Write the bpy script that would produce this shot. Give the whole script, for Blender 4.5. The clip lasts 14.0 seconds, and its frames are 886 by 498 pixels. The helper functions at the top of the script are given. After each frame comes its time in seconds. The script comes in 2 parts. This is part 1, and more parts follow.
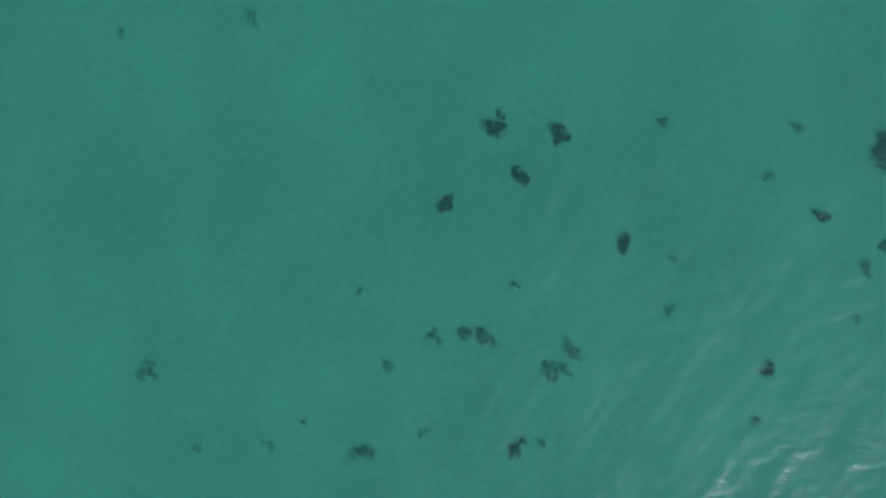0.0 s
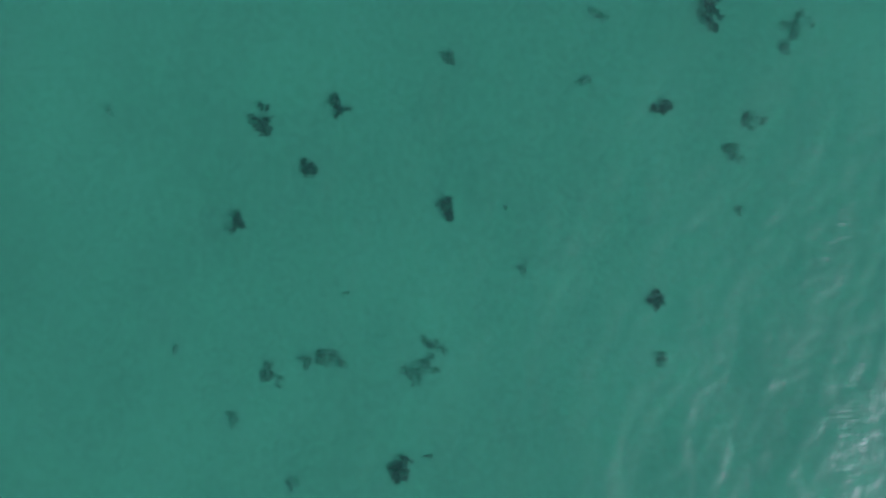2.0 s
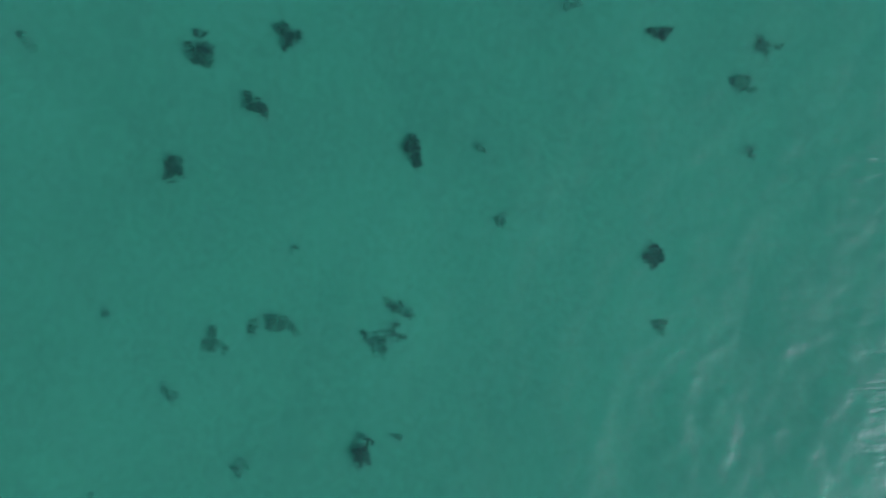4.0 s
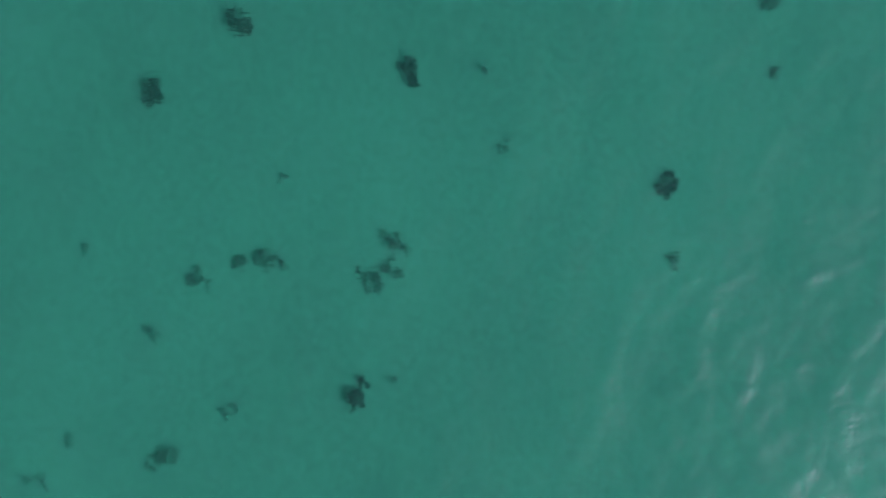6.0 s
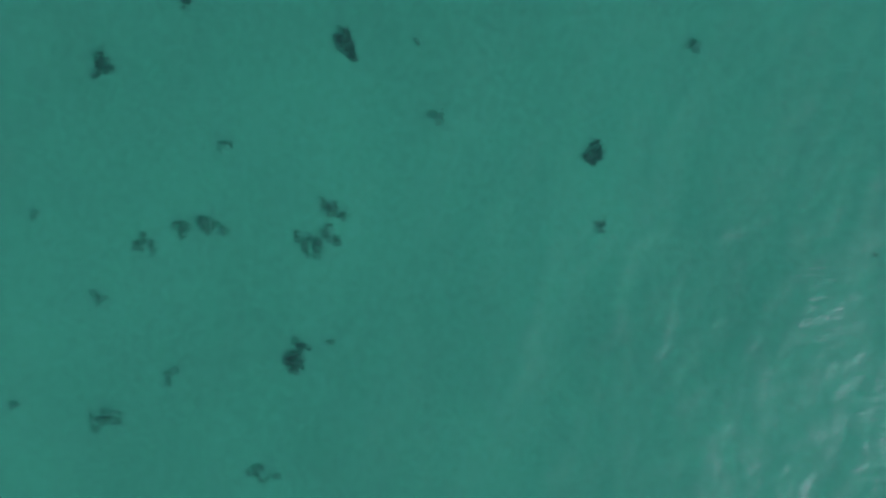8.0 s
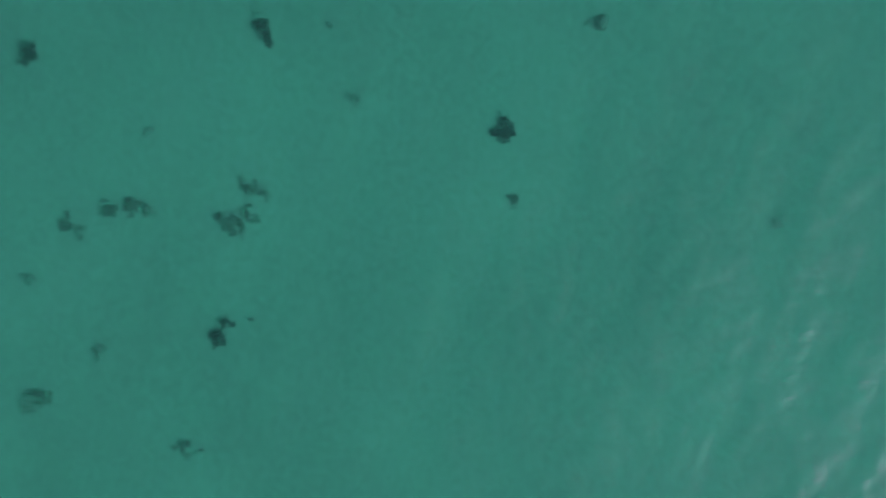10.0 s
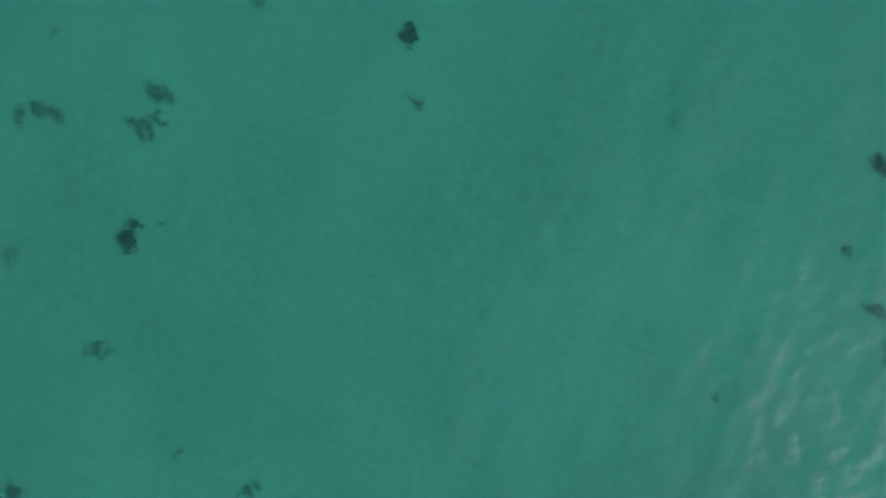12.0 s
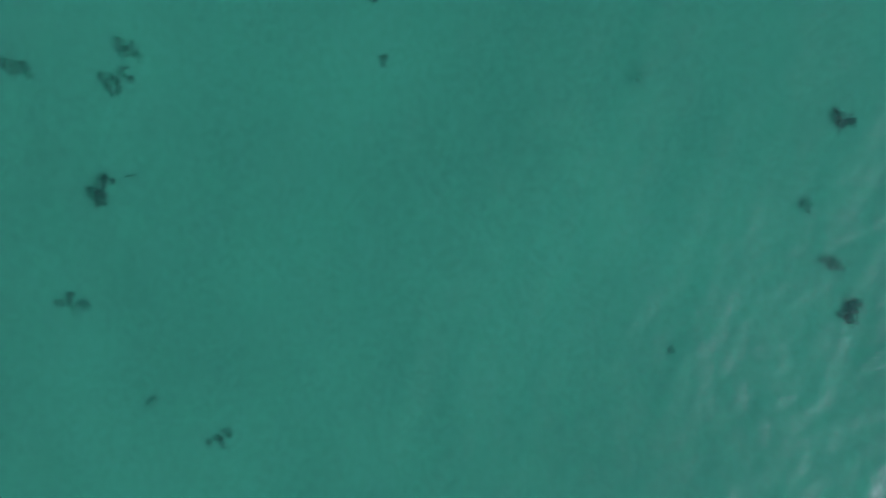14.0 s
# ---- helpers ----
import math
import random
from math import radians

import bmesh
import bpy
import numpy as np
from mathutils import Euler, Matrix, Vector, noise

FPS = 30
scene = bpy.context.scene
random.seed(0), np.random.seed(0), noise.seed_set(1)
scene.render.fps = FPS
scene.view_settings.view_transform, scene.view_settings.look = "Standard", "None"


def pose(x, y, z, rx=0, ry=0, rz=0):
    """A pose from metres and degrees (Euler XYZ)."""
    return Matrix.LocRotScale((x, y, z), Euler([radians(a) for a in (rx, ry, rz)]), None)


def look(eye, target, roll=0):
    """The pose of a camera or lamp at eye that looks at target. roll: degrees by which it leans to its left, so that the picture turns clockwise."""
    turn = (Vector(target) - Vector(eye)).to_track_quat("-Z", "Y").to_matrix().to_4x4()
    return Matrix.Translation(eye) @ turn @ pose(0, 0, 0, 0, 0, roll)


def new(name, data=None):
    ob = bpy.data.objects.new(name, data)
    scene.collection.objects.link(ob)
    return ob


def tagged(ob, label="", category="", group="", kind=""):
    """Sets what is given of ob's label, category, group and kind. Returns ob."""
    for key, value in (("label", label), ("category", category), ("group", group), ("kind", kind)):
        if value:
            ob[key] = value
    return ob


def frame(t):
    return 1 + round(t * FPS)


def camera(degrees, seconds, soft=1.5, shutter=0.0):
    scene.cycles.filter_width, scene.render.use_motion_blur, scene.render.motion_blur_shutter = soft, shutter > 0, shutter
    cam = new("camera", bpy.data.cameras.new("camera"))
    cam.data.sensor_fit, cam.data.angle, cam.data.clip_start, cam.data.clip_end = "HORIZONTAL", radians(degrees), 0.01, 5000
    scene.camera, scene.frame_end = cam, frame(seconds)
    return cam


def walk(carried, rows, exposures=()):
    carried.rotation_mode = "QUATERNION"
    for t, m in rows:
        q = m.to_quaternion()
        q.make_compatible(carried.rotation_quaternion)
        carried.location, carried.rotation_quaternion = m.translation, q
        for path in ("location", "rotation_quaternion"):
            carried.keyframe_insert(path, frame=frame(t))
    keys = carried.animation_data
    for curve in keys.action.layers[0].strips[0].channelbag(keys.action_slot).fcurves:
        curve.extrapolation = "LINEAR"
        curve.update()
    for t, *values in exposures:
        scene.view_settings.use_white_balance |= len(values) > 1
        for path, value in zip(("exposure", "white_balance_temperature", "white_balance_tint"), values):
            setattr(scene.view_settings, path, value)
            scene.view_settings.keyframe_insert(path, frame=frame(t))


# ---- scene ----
cam = camera(68, 14.0, soft=1.6)
PATH = [
    (0, (-3.922, -0.707, 14.123), (-3.18, -1.02, 17.24)),
    (0.2, (-3.504, -0.589, 14.038), (-3.22, -0.91, 11.44)),
    (0.5, (-2.733, -0.397, 13.910), (-3.30, -0.86, 3.08)),
    (1, (-1.459, -0.107, 13.390), (-3.50, -0.44, -0.21)),
    (1.5, (-0.561, 0.053, 12.642), (-3.64, -0.18, -0.23)),
    (2, (0.086, -0.078, 12.271), (-3.89, 0.43, 0.11)),
    (2.5, (0.582, -0.456, 12.200), (-4.17, 1.11, 0.32)),
    (2.7, (0.758, -0.545, 12.072), (-4.22, 1.39, 0.35)),
    (4.8, (0.738, -1.376, 10.227), (-4.22, 1.07, -0.22)),
    (5, (0.749, -1.542, 10.181), (-4.61, 1.13, -0.03)),
    (5.5, (0.757, -1.677, 10.196), (-5.40, 1.33, 0.22)),
    (6, (0.822, -1.714, 10.208), (-5.90, 1.56, -0.00)),
    (6.5, (0.936, -1.792, 10.300), (-5.77, 1.53, 0.19)),
    (7, (1.128, -1.959, 10.400), (-5.51, 1.42, 0.24)),
    (7.2, (1.231, -2.027, 10.414), (-5.41, 1.34, 0.31)),
    (9.3, (2.964, -3.086, 10.814), (-2.29, 3.43, -0.50)),
    (9.5, (3.055, -3.083, 10.769), (-2.36, 3.29, -0.57)),
    (10, (3.365, -3.130, 10.803), (-2.71, 2.91, -0.79)),
    (10.5, (3.708, -3.350, 10.851), (-2.74, 2.68, -0.86)),
    (11, (4.088, -3.677, 10.932), (-2.73, 2.75, -0.93)),
    (11.5, (4.468, -4.150, 11.011), (-2.75, 2.74, -0.84)),
    (12, (4.786, -4.597, 10.989), (-3.18, 2.60, -0.87)),
    (12.5, (5.036, -4.804, 11.011), (-4.03, 2.68, -0.83)),
    (13, (5.118, -4.851, 11.038), (-4.79, 2.75, -0.69)),
    (13.5, (5.199, -4.856, 11.055), (-5.21, 2.80, -0.70)),
    (14, (5.478, -4.939, 11.158), (-5.32, 3.18, -0.77)),
]
walk(cam, [(t, pose(*eye, *turn)) for t, eye, turn in PATH], [
    (0.0, 0.34, 5810, 50), (1.0, 0.28, 5820, 51), (2.0, 0.29, 5810, 50), (2.7, 0.26, 5720, 47), (4.8, 0.26, 5690, 46), (7.2, 0.28, 5690, 46),
    (9.5, 0.32, 5760, 49), (10.5, 0.28, 5780, 50), (12.0, 0.26, 5740, 48), (13.0, 0.24, 5680, 46), (14.0, 0.27, 5680, 46)])

# ---- light ----
SUN_ELEVATION, SUN_AZIMUTH = radians(26.5), radians(120)   # azimuth from +y towards +x
world = bpy.data.worlds.new("sky")
scene.world = world
world.use_nodes = True
sky = world.node_tree.nodes.new("ShaderNodeTexSky")
sky.sky_type, sky.sun_disc = "NISHITA", False
sky.sun_elevation, sky.sun_rotation = SUN_ELEVATION, SUN_AZIMUTH
sky.air_density, sky.dust_density, sky.ozone_density = 2.0, 0.8, 1.0
background = world.node_tree.nodes["Background"]
background.inputs["Strength"].default_value = 0.15
world.node_tree.links.new(sky.outputs["Color"], background.inputs["Color"])

sun_data = bpy.data.lights.new("sun", "SUN")
sun_data.energy, sun_data.angle, sun_data.color = 3.0, radians(0.6), (1.0, 0.93, 0.88)
sun = new("sun", sun_data)
sun_way = Vector((math.sin(SUN_AZIMUTH) * math.cos(SUN_ELEVATION),
                  math.cos(SUN_AZIMUTH) * math.cos(SUN_ELEVATION), math.sin(SUN_ELEVATION)))
sun.matrix_world = look(sun_way * 60, (0, 0, 0))

# ---- materials ----


def material(name):
    m = bpy.data.materials.new(name)
    m.use_nodes = True
    nodes, links = m.node_tree.nodes, m.node_tree.links
    nodes.clear()
    return m, nodes, links, nodes.new("ShaderNodeOutputMaterial")


def noise_node(nodes, links, scale, detail=4.0, stretch=(1, 1, 1), turn=0.0, source="Object"):
    place = nodes.new("ShaderNodeTexCoord")
    bend = nodes.new("ShaderNodeMapping")
    bend.inputs["Scale"].default_value = stretch
    bend.inputs["Rotation"].default_value = (0, 0, radians(turn))
    tex = nodes.new("ShaderNodeTexNoise")
    tex.inputs["Scale"].default_value, tex.inputs["Detail"].default_value = scale, detail
    links.new(place.outputs[source], bend.inputs["Vector"])
    links.new(bend.outputs["Vector"], tex.inputs["Vector"])
    return tex


def ramp(nodes, links, source, stops):
    node = nodes.new("ShaderNodeValToRGB")
    band = node.color_ramp
    while len(band.elements) < len(stops):
        band.elements.new(0.5)
    for e, (at, colour) in zip(band.elements, stops):
        e.position, e.color = at, (*colour, 1)
    links.new(source, node.inputs["Fac"])
    return node


def sand_material():
    m, nodes, links, out = material("pale_sand")
    bsdf = nodes.new("ShaderNodeBsdfPrincipled")
    bsdf.inputs["Roughness"].default_value = 0.95
    broad = noise_node(nodes, links, 0.35, 5.0, stretch=(1, 0.7, 1), turn=20)
    fine = noise_node(nodes, links, 9.0, 6.0)
    tone = ramp(nodes, links, broad.outputs["Fac"], [(0.3, (0.24, 0.225, 0.18)), (0.7, (0.29, 0.272, 0.22))])
    grain = ramp(nodes, links, fine.outputs["Fac"], [(0.3, (0.86, 0.86, 0.85)), (0.7, (1.0, 1.0, 1.0))])
    mix = nodes.new("ShaderNodeMix")
    mix.data_type, mix.blend_type = "RGBA", "MULTIPLY"
    mix.inputs["Factor"].default_value = 1.0
    links.new(tone.outputs["Color"], mix.inputs["A"])
    links.new(grain.outputs["Color"], mix.inputs["B"])
    links.new(mix.outputs["Result"], bsdf.inputs["Base Color"])
    bump = nodes.new("ShaderNodeBump")
    bump.inputs["Strength"].default_value, bump.inputs["Distance"].default_value = 0.4, 0.02
    links.new(fine.outputs["Fac"], bump.inputs["Height"])
    links.new(bump.outputs["Normal"], bsdf.inputs["Normal"])
    links.new(bsdf.outputs["BSDF"], out.inputs["Surface"])
    return m


def weed_material(name, dark, light):
    m, nodes, links, out = material(name)
    bsdf = nodes.new("ShaderNodeBsdfPrincipled")
    bsdf.inputs["Roughness"].default_value = 0.55
    info = nodes.new("ShaderNodeObjectInfo")
    mottle = noise_node(nodes, links, 14.0, 4.0)
    blend = nodes.new("ShaderNodeMath")
    blend.operation = "MULTIPLY_ADD"
    blend.inputs[1].default_value = 0.5
    links.new(info.outputs["Random"], blend.inputs[0])
    links.new(mottle.outputs["Fac"], blend.inputs[2])
    tone = ramp(nodes, links, blend.outputs["Value"], [(0.3, dark), (1.0, light)])
    links.new(tone.outputs["Color"], bsdf.inputs["Base Color"])
    bump = nodes.new("ShaderNodeBump")
    bump.inputs["Strength"].default_value, bump.inputs["Distance"].default_value = 0.5, 0.01
    links.new(mottle.outputs["Fac"], bump.inputs["Height"])
    links.new(bump.outputs["Normal"], bsdf.inputs["Normal"])
    links.new(bsdf.outputs["BSDF"], out.inputs["Surface"])
    return m


def water_material():
    m, nodes, links, out = material("green_sea_water")
    crests = noise_node(nodes, links, 3.5, 3.0, stretch=(1.0, 0.6, 1), turn=8)
    ripples = noise_node(nodes, links, 1.0, 2.5, stretch=(3.5, 15.0, 1), turn=-6)
    gusts = noise_node(nodes, links, 1.0, 2.0, stretch=(1.1, 0.45, 1), turn=12)
    patch = ramp(nodes, links, gusts.outputs["Fac"], [(0.42, (0.12, 0.12, 0.12)), (0.66, (1.1, 1.1, 1.1))])
    total = nodes.new("ShaderNodeMath")
    total.operation = "MULTIPLY_ADD"
    links.new(patch.outputs["Color"], total.inputs[1])
    links.new(ripples.outputs["Fac"], total.inputs[0])
    links.new(crests.outputs["Fac"], total.inputs[2])

    def relief(height, distance, base=None):
        bump = nodes.new("ShaderNodeBump")
        bump.inputs["Strength"].default_value, bump.inputs["Distance"].default_value = 1.0, distance
        links.new(height, bump.inputs["Height"])
        if base:
            links.new(base, bump.inputs["Normal"])
        return bump.outputs["Normal"]

    soft = relief(total.outputs["Value"], 0.020)
    lens = relief(total.outputs["Value"], 0.012)
    wrinkles = noise_node(nodes, links, 1.0, 0.0, stretch=(4.0, 24.0, 1), turn=-4)
    sharp = relief(wrinkles.outputs["Fac"], 0.010, soft)
    clear = nodes.new("ShaderNodeBsdfRefraction")
    clear.inputs["Color"].default_value = (0.085, 0.85, 0.62, 1)
    clear.inputs["Roughness"].default_value, clear.inputs["IOR"].default_value = 0.20, 1.33
    links.new(lens, clear.inputs["Normal"])
    # light scattered back by the water itself
    veil = nodes.new("ShaderNodeBsdfDiffuse")
    veil.inputs["Color"].default_value = (0.013, 0.165, 0.092, 1)
    links.new(soft, veil.inputs["Normal"])
    body = nodes.new("ShaderNodeMixShader")
    body.inputs["Fac"].default_value = 0.16
    links.new(clear.outputs["BSDF"], body.inputs[1])
    links.new(veil.outputs["BSDF"], body.inputs[2])
    gloss = nodes.new("ShaderNodeBsdfGlossy")
    # wind-ruffled streaks scatter the sun more widely than the slicks between them
    streaks = noise_node(nodes, links, 1.0, 3.0, stretch=(2.6, 0.9, 1), turn=14)
    ruffle = ramp(nodes, links, streaks.outputs["Fac"], [(0.40, (0.34, 0.34, 0.34)), (0.64, (0.45, 0.45, 0.45))])
    links.new(ruffle.outputs["Color"], gloss.inputs["Roughness"])
    links.new(soft, gloss.inputs["Normal"])
    # a smaller share of the skin is glassy between the finest ripples
    spark = nodes.new("ShaderNodeBsdfGlossy")
    spark.inputs["Roughness"].default_value = 0.02
    links.new(sharp, spark.inputs["Normal"])
    sheen = nodes.new("ShaderNodeMixShader")
    sheen.inputs["Fac"].default_value = 0.17
    links.new(gloss.outputs["BSDF"], sheen.inputs[1])
    links.new(spark.outputs["BSDF"], sheen.inputs[2])
    # reflectance of water: 2 per cent straight down, rising towards grazing
    facing = nodes.new("ShaderNodeLayerWeight")
    facing.inputs["Blend"].default_value = 0.5
    links.new(soft, facing.inputs["Normal"])
    power = nodes.new("ShaderNodeMath")
    power.operation = "POWER"
    power.inputs[1].default_value = 5.0
    links.new(facing.outputs["Facing"], power.inputs[0])
    fresnel = nodes.new("ShaderNodeMath")
    fresnel.operation = "MULTIPLY_ADD"
    fresnel.inputs[1].default_value, fresnel.inputs[2].default_value = 0.979, 0.021
    links.new(power.outputs["Value"], fresnel.inputs[0])
    skin = nodes.new("ShaderNodeMixShader")
    links.new(fresnel.outputs["Value"], skin.inputs["Fac"])
    links.new(body.outputs["Shader"], skin.inputs[1])
    links.new(sheen.outputs["Shader"], skin.inputs[2])
    links.new(skin.outputs["Shader"], out.inputs["Surface"])
    return m


SAND = sand_material()
WATER = water_material()
WEED_DARK = weed_material("brown_seaweed", (0.014, 0.022, 0.013), (0.042, 0.054, 0.030))
WEED_MID = weed_material("silted_seaweed", (0.08, 0.095, 0.066), (0.145, 0.16, 0.112))
WEED_PALE = weed_material("olive_seaweed", (0.18, 0.186, 0.138), (0.24, 0.237, 0.183))
ROCK = weed_material("overgrown_rock", (0.016, 0.024, 0.015), (0.046, 0.058, 0.034))

# ---- seabed and water ----
DEPTH = 2.0


def bed_height(x, y):
    """Low swells of the sand."""
    return (0.030 * np.sin(0.55 * x + 0.31 * y + 0.4) + 0.022 * np.sin(-0.42 * x + 0.83 * y + 1.9)
            + 0.010 * np.sin(1.7 * x + 1.1 * y + 0.7))


WAVES = np.random.RandomState(5)
TRAINS = []
for length, height, count, heading, spread in ((3.8, 0.008, 6, 0, 50), (1.6, 0.0043, 10, 5, 40), (0.75, 0.0016, 24, 5, 52),
                                               (0.42, 0.0010, 30, 5, 55), (0.24, 0.0008, 30, -85, 25)):
    for _ in range(count):
        a = radians(WAVES.normal(heading, spread))
        k = 2 * math.pi / (length * WAVES.uniform(0.75, 1.3))
        TRAINS.append((k * math.cos(a), k * math.sin(a), WAVES.uniform(0, 6.28), height * WAVES.uniform(0.5, 1.0)))


def wave_height(x, y):
    """Small wind waves whose crests run mostly along y, with short ripples across them, dying out far off."""
    z = 0 * x
    for kx, ky, phase, height in TRAINS:
        z = z + height * np.sin(kx * x + ky * y + phase)
    far = np.maximum(np.abs(x + 1.0) - 18, np.abs(y + 2.0) - 14)
    return z * np.clip(1 - far / 12, 0, 1)


def stations(low, high, step):
    """Even steps from low to high, then longer and longer ones out to the horizon."""
    inner = list(np.arange(low, high + step / 2, step))
    reach, d = [], step
    while sum(reach) < 2400:
        d *= 1.35
        reach.append(d)
    outer = np.cumsum(reach)
    return np.array([low - r for r in outer[::-1]] + inner + [high + r for r in outer])


def sheet(name, xs, ys, height, mat, base):
    gx, gy = np.meshgrid(xs, ys, indexing="ij")
    gz = height(gx, gy) + base
    nx, ny = gx.shape
    verts = np.stack([gx, gy, gz], -1).reshape(-1, 3)
    i = (np.arange(nx - 1)[:, None] * ny + np.arange(ny - 1)[None, :]).ravel()
    faces = np.stack([i, i + ny, i + ny + 1, i + 1], -1)
    mesh = bpy.data.meshes.new(name)
    mesh.from_pydata(verts.tolist(), [], faces.tolist())
    mesh.polygons.foreach_set("use_smooth", [True] * len(mesh.polygons))
    mesh.materials.append(mat)
    return new(name, mesh)


tagged(sheet("ground", stations(-16, 16, 0.25), stations(-14, 10, 0.25), bed_height, SAND, 0.0),
       "pale sandy seabed lying smooth under shallow green water", "seabed", kind="structure")
water = tagged(sheet("water", stations(-18, 16, 0.07), stations(-15, 11, 0.07), wave_height, WATER, DEPTH),
               "clear green sea water with small wind ripples over sand", "water", kind="structure")
water.visible_shadow = False   # daylight reaches the sand

# ---- seaweed ----


def part(name, mesh, parent, m, label=""):
    ob = new(name, mesh)
    ob.parent = parent
    ob.matrix_basis = m
    return tagged(ob, label) if label else ob


def frond_mesh(seed, mat):
    """A ragged leathery blade with thickness, one unit long, rooted at the origin and leaning along +y."""
    r = random.Random(seed)
    steps, lean, curl = 9, r.uniform(0.25, 0.6), r.uniform(-0.35, 0.35)
    rows = []
    for k in range(steps + 1):
        u = k / steps
        half = 0.5 * r.uniform(0.50, 0.78) * math.sin(math.pi * (0.10 + 0.86 * u)) ** 0.7 * r.uniform(0.75, 1.2)
        x = curl * u * u + r.uniform(-0.02, 0.02)
        z = lean * math.sin(math.pi * 0.62 * u) + 0.05 * math.sin(9 * u + seed)
        wave = 0.10 * math.sin(7 * u + 2.1 * seed)
        rows.append([(x - half, u, z + wave), (x, u + 0.02, z), (x + half * r.uniform(0.8, 1.1), u, z - wave)])
    verts = [p for row in rows for p in row] + [(x, y, z - 0.035) for row in rows for x, y, z in row]
    n, faces = 3 * (steps + 1), []
    for k in range(steps):
        a = 3 * k
        for s in (0, 1):
            q = (a + s, a + s + 1, a + s + 4, a + s + 3)
            faces += [q, tuple(n + v for v in reversed(q))]
        faces += [(a + 3, n + a + 3, n + a, a), (a + 2, n + a + 2, n + a + 5, a + 5)]
    e = 3 * steps
    for p, q in ((0, 1), (1, 2)):
        faces += [(p, n + p, n + q, q), (e + q, n + e + q, n + e + p, e + p)]
    mesh = bpy.data.meshes.new("frond")
    mesh.from_pydata(verts, [], faces)
    mesh.polygons.foreach_set("use_smooth", [True] * len(mesh.polygons))
    mesh.materials.append(mat)
    return mesh


def lump_mesh(seed, mat):
    """A low knobbly mound of root and algae, one unit across, flat below."""
    bm = bmesh.new()
    bmesh.ops.create_icosphere(bm, subdivisions=3, radius=0.5)
    for v in bm.verts:
        grow = 1 + 0.75 * noise.noise(v.co * 2.6 + Vector((seed * 7.3, 0, 0)))
        v.co *= grow
        v.co.z = max(v.co.z * 0.6, -0.12)
    mesh = bpy.data.meshes.new("holdfast")
    bm.to_mesh(mesh)
    bm.free()
    mesh.polygons.foreach_set("use_smooth", [True] * len(mesh.polygons))
    mesh.materials.append(mat)
    return mesh


FRONDS = {"dark": [frond_mesh(i, WEED_DARK) for i in range(10)], "mid": [frond_mesh(i + 40, WEED_MID) for i in range(8)],
          "pale": [frond_mesh(i + 20, WEED_PALE) for i in range(8)]}
LUMPS = {k: [lump_mesh(i, m) for i in range(5)] for k, m in (("dense", ROCK), ("loose", WEED_MID), ("faint", WEED_PALE))}

LABELS = {
    "dense": "dense dark brown seaweed clump rooted on pale sand",
    "loose": "loose brown seaweed clump with sand showing between",
    "faint": "sparse olive seaweed tuft half buried in sand",
}


def seaweed_clump(x, y, long, wide, turn, look_of):
    """A tuft of fronds about a stone, long by wide metres, its long axis turned from +x."""
    r = random.Random(int(1000 * (x + 40) + 7 * y))
    z = float(bed_height(x, y))
    root = new("seaweed_clump")
    root.matrix_basis = pose(x, y, z, 0, 0, turn)
    size_word = "large " if long > 0.6 else "small " if long < 0.25 else "elongated " if long > 1.5 * wide else ""
    tagged(root, size_word + LABELS[look_of], "seaweed", "seaweed on the seabed")
    fill = {"dense": 1.0, "loose": 0.62, "faint": 0.40}[look_of]
    kind = FRONDS[{"dense": "dark", "loose": "mid", "faint": "pale"}[look_of]]
    c, s = math.cos(radians(turn)), math.sin(radians(turn))
    mean = math.sqrt(long * wide)
    # tufts: how many, how far they scatter, how wide they are against the whole clump
    number, away, small, broad = {"dense": (r.randint(9, 12), 0.72, 0.14, 0.30), "loose": (r.randint(9, 13), 0.76, 0.10, 0.23),
                                  "faint": (r.randint(5, 8), 0.66, 0.11, 0.23)}[look_of]
    number = round(number * max(1.0, (mean / 0.45) ** 3))
    for i in range(number):
        at = r.uniform(0, 2 * math.pi)
        out = min(abs(r.gauss(0, away)), 1.1) * (0.4 if i == 0 else 1)
        tx, ty = 0.5 * long * out * math.cos(at), 0.5 * wide * out * math.sin(at)
        size = mean * r.uniform(small, broad) * (1.5 if i == 0 and look_of == "dense" else 1)
        stretch = r.uniform(0.8, 1.35)
        lift = float(bed_height(x + c * tx - s * ty, y + s * tx + c * ty)) - z
        part("holdfast", r.choice(LUMPS[look_of]), root, pose(tx, ty, lift, 0, 0, r.uniform(0, 180))
             @ Matrix.Diagonal((size * stretch, size / stretch, 0.05 + 0.25 * size, 1)))
        for _ in range(int((4 + 34 * size) * (0.5 + 0.5 * fill))):
            a = r.uniform(0, 2 * math.pi)
            d = min(abs(r.gauss(0, 0.8)), 2.0)
            px, py = tx + 0.5 * size * d * math.cos(a), ty + 0.5 * size * d * math.sin(a)
            reach = (0.03 + size * r.uniform(0.30, 0.70)) * (1.1 - 0.3 * d)
            lift = float(bed_height(x + c * px - s * py, y + s * px + c * py)) - z
            part("frond", r.choice(kind), root, pose(px, py, lift + 0.01, r.uniform(-6, 22), r.uniform(-25, 25),
                 math.degrees(a) - 90 + r.gauss(0, 70)) @ Matrix.Scale(reach, 4))
    return root


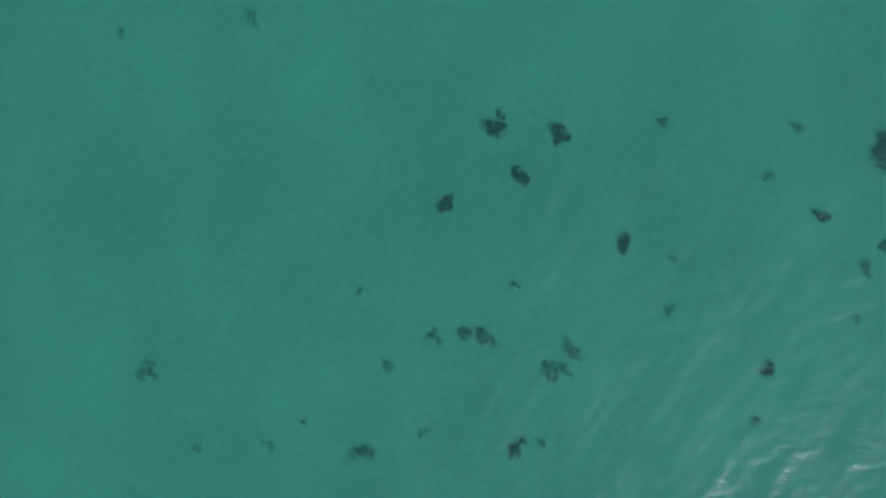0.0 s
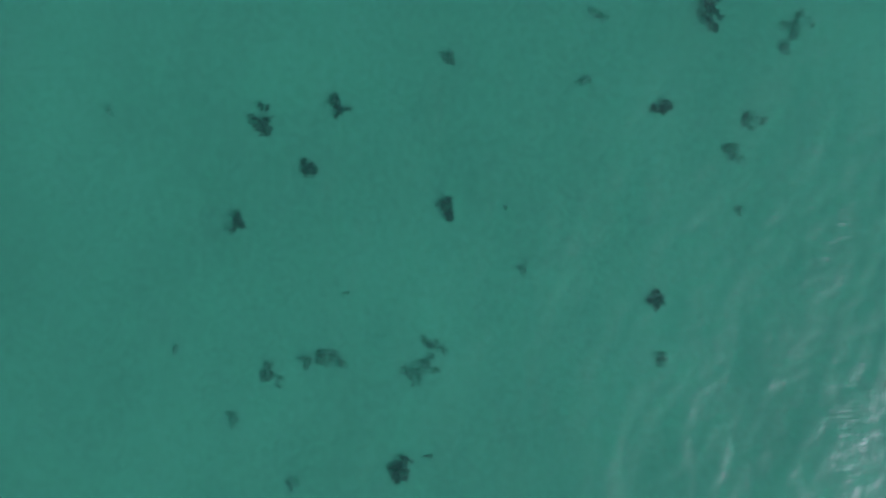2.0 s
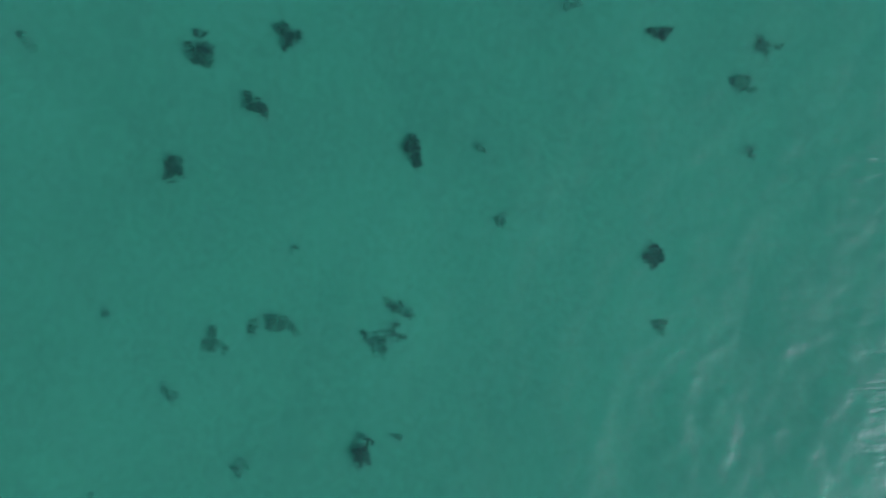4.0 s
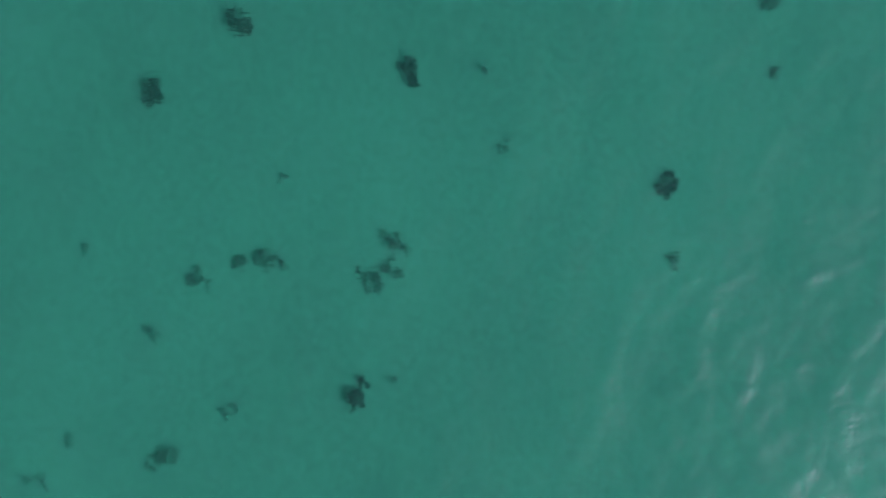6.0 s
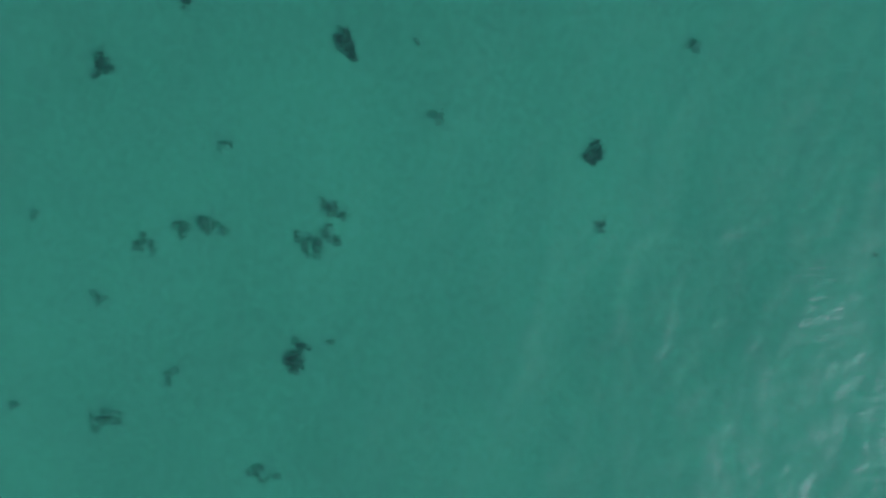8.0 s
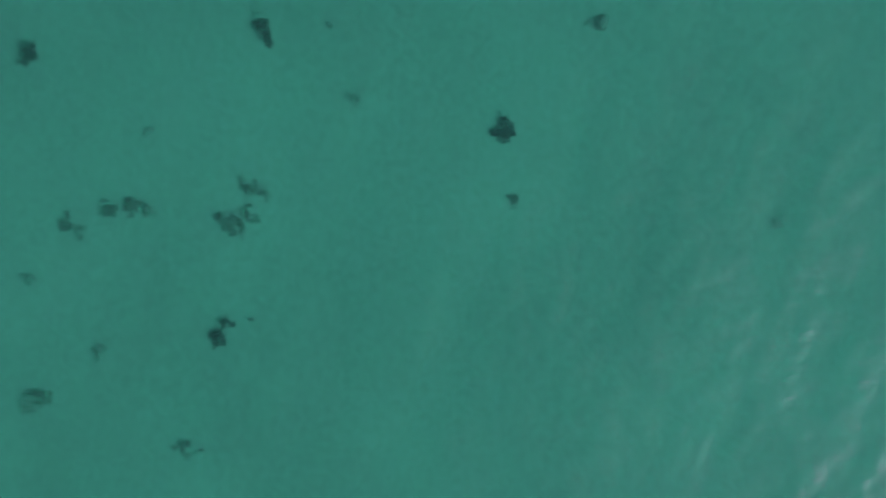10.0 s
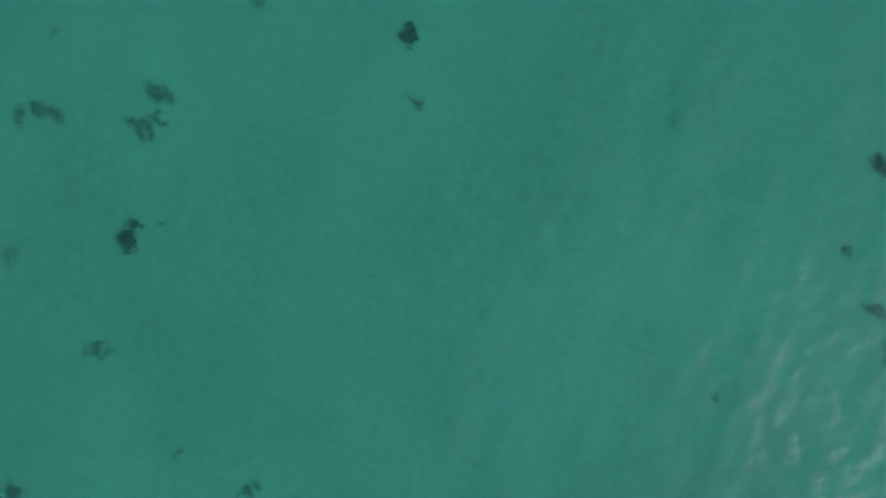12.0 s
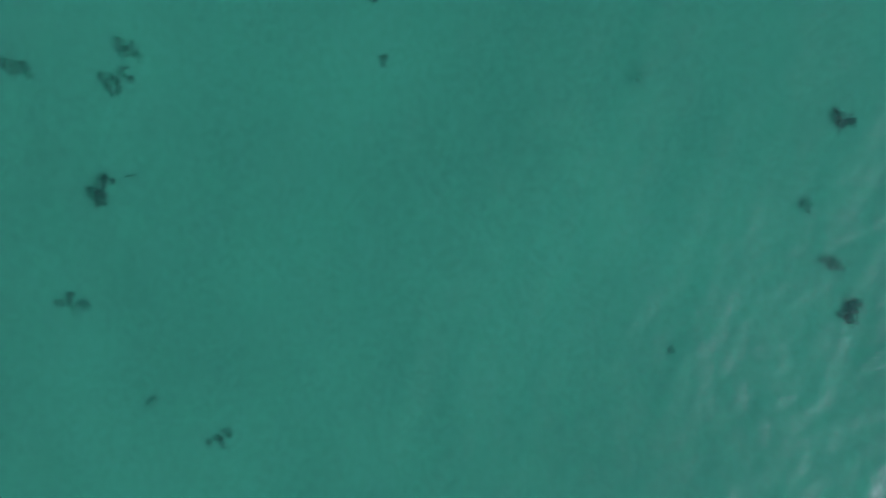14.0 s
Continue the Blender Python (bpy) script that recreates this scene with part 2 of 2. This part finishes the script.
CLUMPS = [
    ("dense", -3.23, 1.30, 0.68, 0.32, 82), ("dense", -1.85, 1.59, 0.34, 0.28, -50), ("dense", -2.41, 0.52, 0.33, 0.28, 10),
    ("dense", -3.60, -0.37, 0.46, 0.38, 60), ("dense", 0.12, -0.18, 0.35, 0.30, 40), ("dense", 3.85, 1.61, 0.35, 0.29, 15),
    ("dense", 3.84, -1.82, 0.34, 0.30, 75), ("loose", 3.93, -2.84, 0.27, 0.22, 20), ("loose", 5.37, 1.47, 0.4, 0.36, 20),
    ("loose", 5.07, 0.87, 0.40, 0.24, -10), ("loose", 0.12, 2.49, 0.3, 0.25, 45), ("faint", 2.44, 1.99, 0.32, 0.24, 30),
    ("faint", 2.72, 3.21, 0.34, 0.24, -35), ("dense", 4.61, 3.31, 0.64, 0.40, 78), ("loose", 6.10, 3.07, 0.42, 0.36, 0),
    ("loose", 5.93, 2.63, 0.38, 0.2, 10), ("loose", -0.48, -3.10, 0.62, 0.40, 5), ("loose", -0.22, -2.65, 0.46, 0.42, -30),
    ("loose", -2.09, -2.88, 0.54, 0.42, -20), ("loose", -2.51, -2.94, 0.54, 0.30, 45), ("loose", -3.15, -3.19, 0.40, 0.34, -40),
    ("faint", -3.79, -4.02, 0.38, 0.28, -30), ("dense", -0.80, -4.94, 0.56, 0.36, 60), ("faint", -2.73, -5.22, 0.36, 0.28, 30),
    ("loose", -3.79, -5.93, 0.54, 0.40, -35), ("loose", -1.38, -6.80, 0.32, 0.26, 10), ("faint", -5.83, -6.34, 0.32, 0.26, 20),
    ("faint", -1.77, -1.68, 0.28, 0.22, 50), ("faint", 1.51, -1.26, 0.28, 0.22, 65), ("faint", 1.18, -0.13, 0.18, 0.14, 0),
    ("faint", -0.22, -4.70, 0.2, 0.16, 0), ("faint", 7.99, -3.27, 0.28, 0.22, 30), ("dense", 11.07, -4.02, 0.42, 0.34, -20),
    ("faint", 10.58, -5.31, 0.38, 0.27, 15), ("loose", 11.03, -6.18, 0.36, 0.28, 0), ("dense", 11.37, -6.87, 0.40, 0.34, 50),
    ("faint", 8.56, -7.59, 0.22, 0.18, 0), ("loose", 1.04, -9.13, 0.4, 0.28, -15), ("loose", -8.48, -5.59, 0.42, 0.3, 75),
    ("faint", -8.48, 1.95, 0.42, 0.3, -20), ("faint", -5.88, 1.56, 0.3, 0.24, 0), ("faint", -10.87, 0.90, 0.34, 0.26, 10),
    ("faint", -5.61, -6.38, 0.26, 0.2, 0), ("faint", -5.15, -5.71, 0.2, 0.16, 40), ("faint", -7.19, -6.91, 0.26, 0.2, 20),
    ("faint", 5.31, -0.18, 0.28, 0.2, 0), ("faint", -0.06, -8.46, 0.2, 0.16, 0), ("loose", -2.84, -9.08, 0.42, 0.36, 70),
    ("faint", -4.79, -2.75, 0.2, 0.16, 20), ("faint", -1.09, -6.86, 0.16, 0.13, 25), ("loose", 4.75, 3.93, 0.55, 0.34, 80),
]
for look_of, x, y, long, wide, turn in CLUMPS:
    seaweed_clump(x, y, long, wide, turn, look_of)
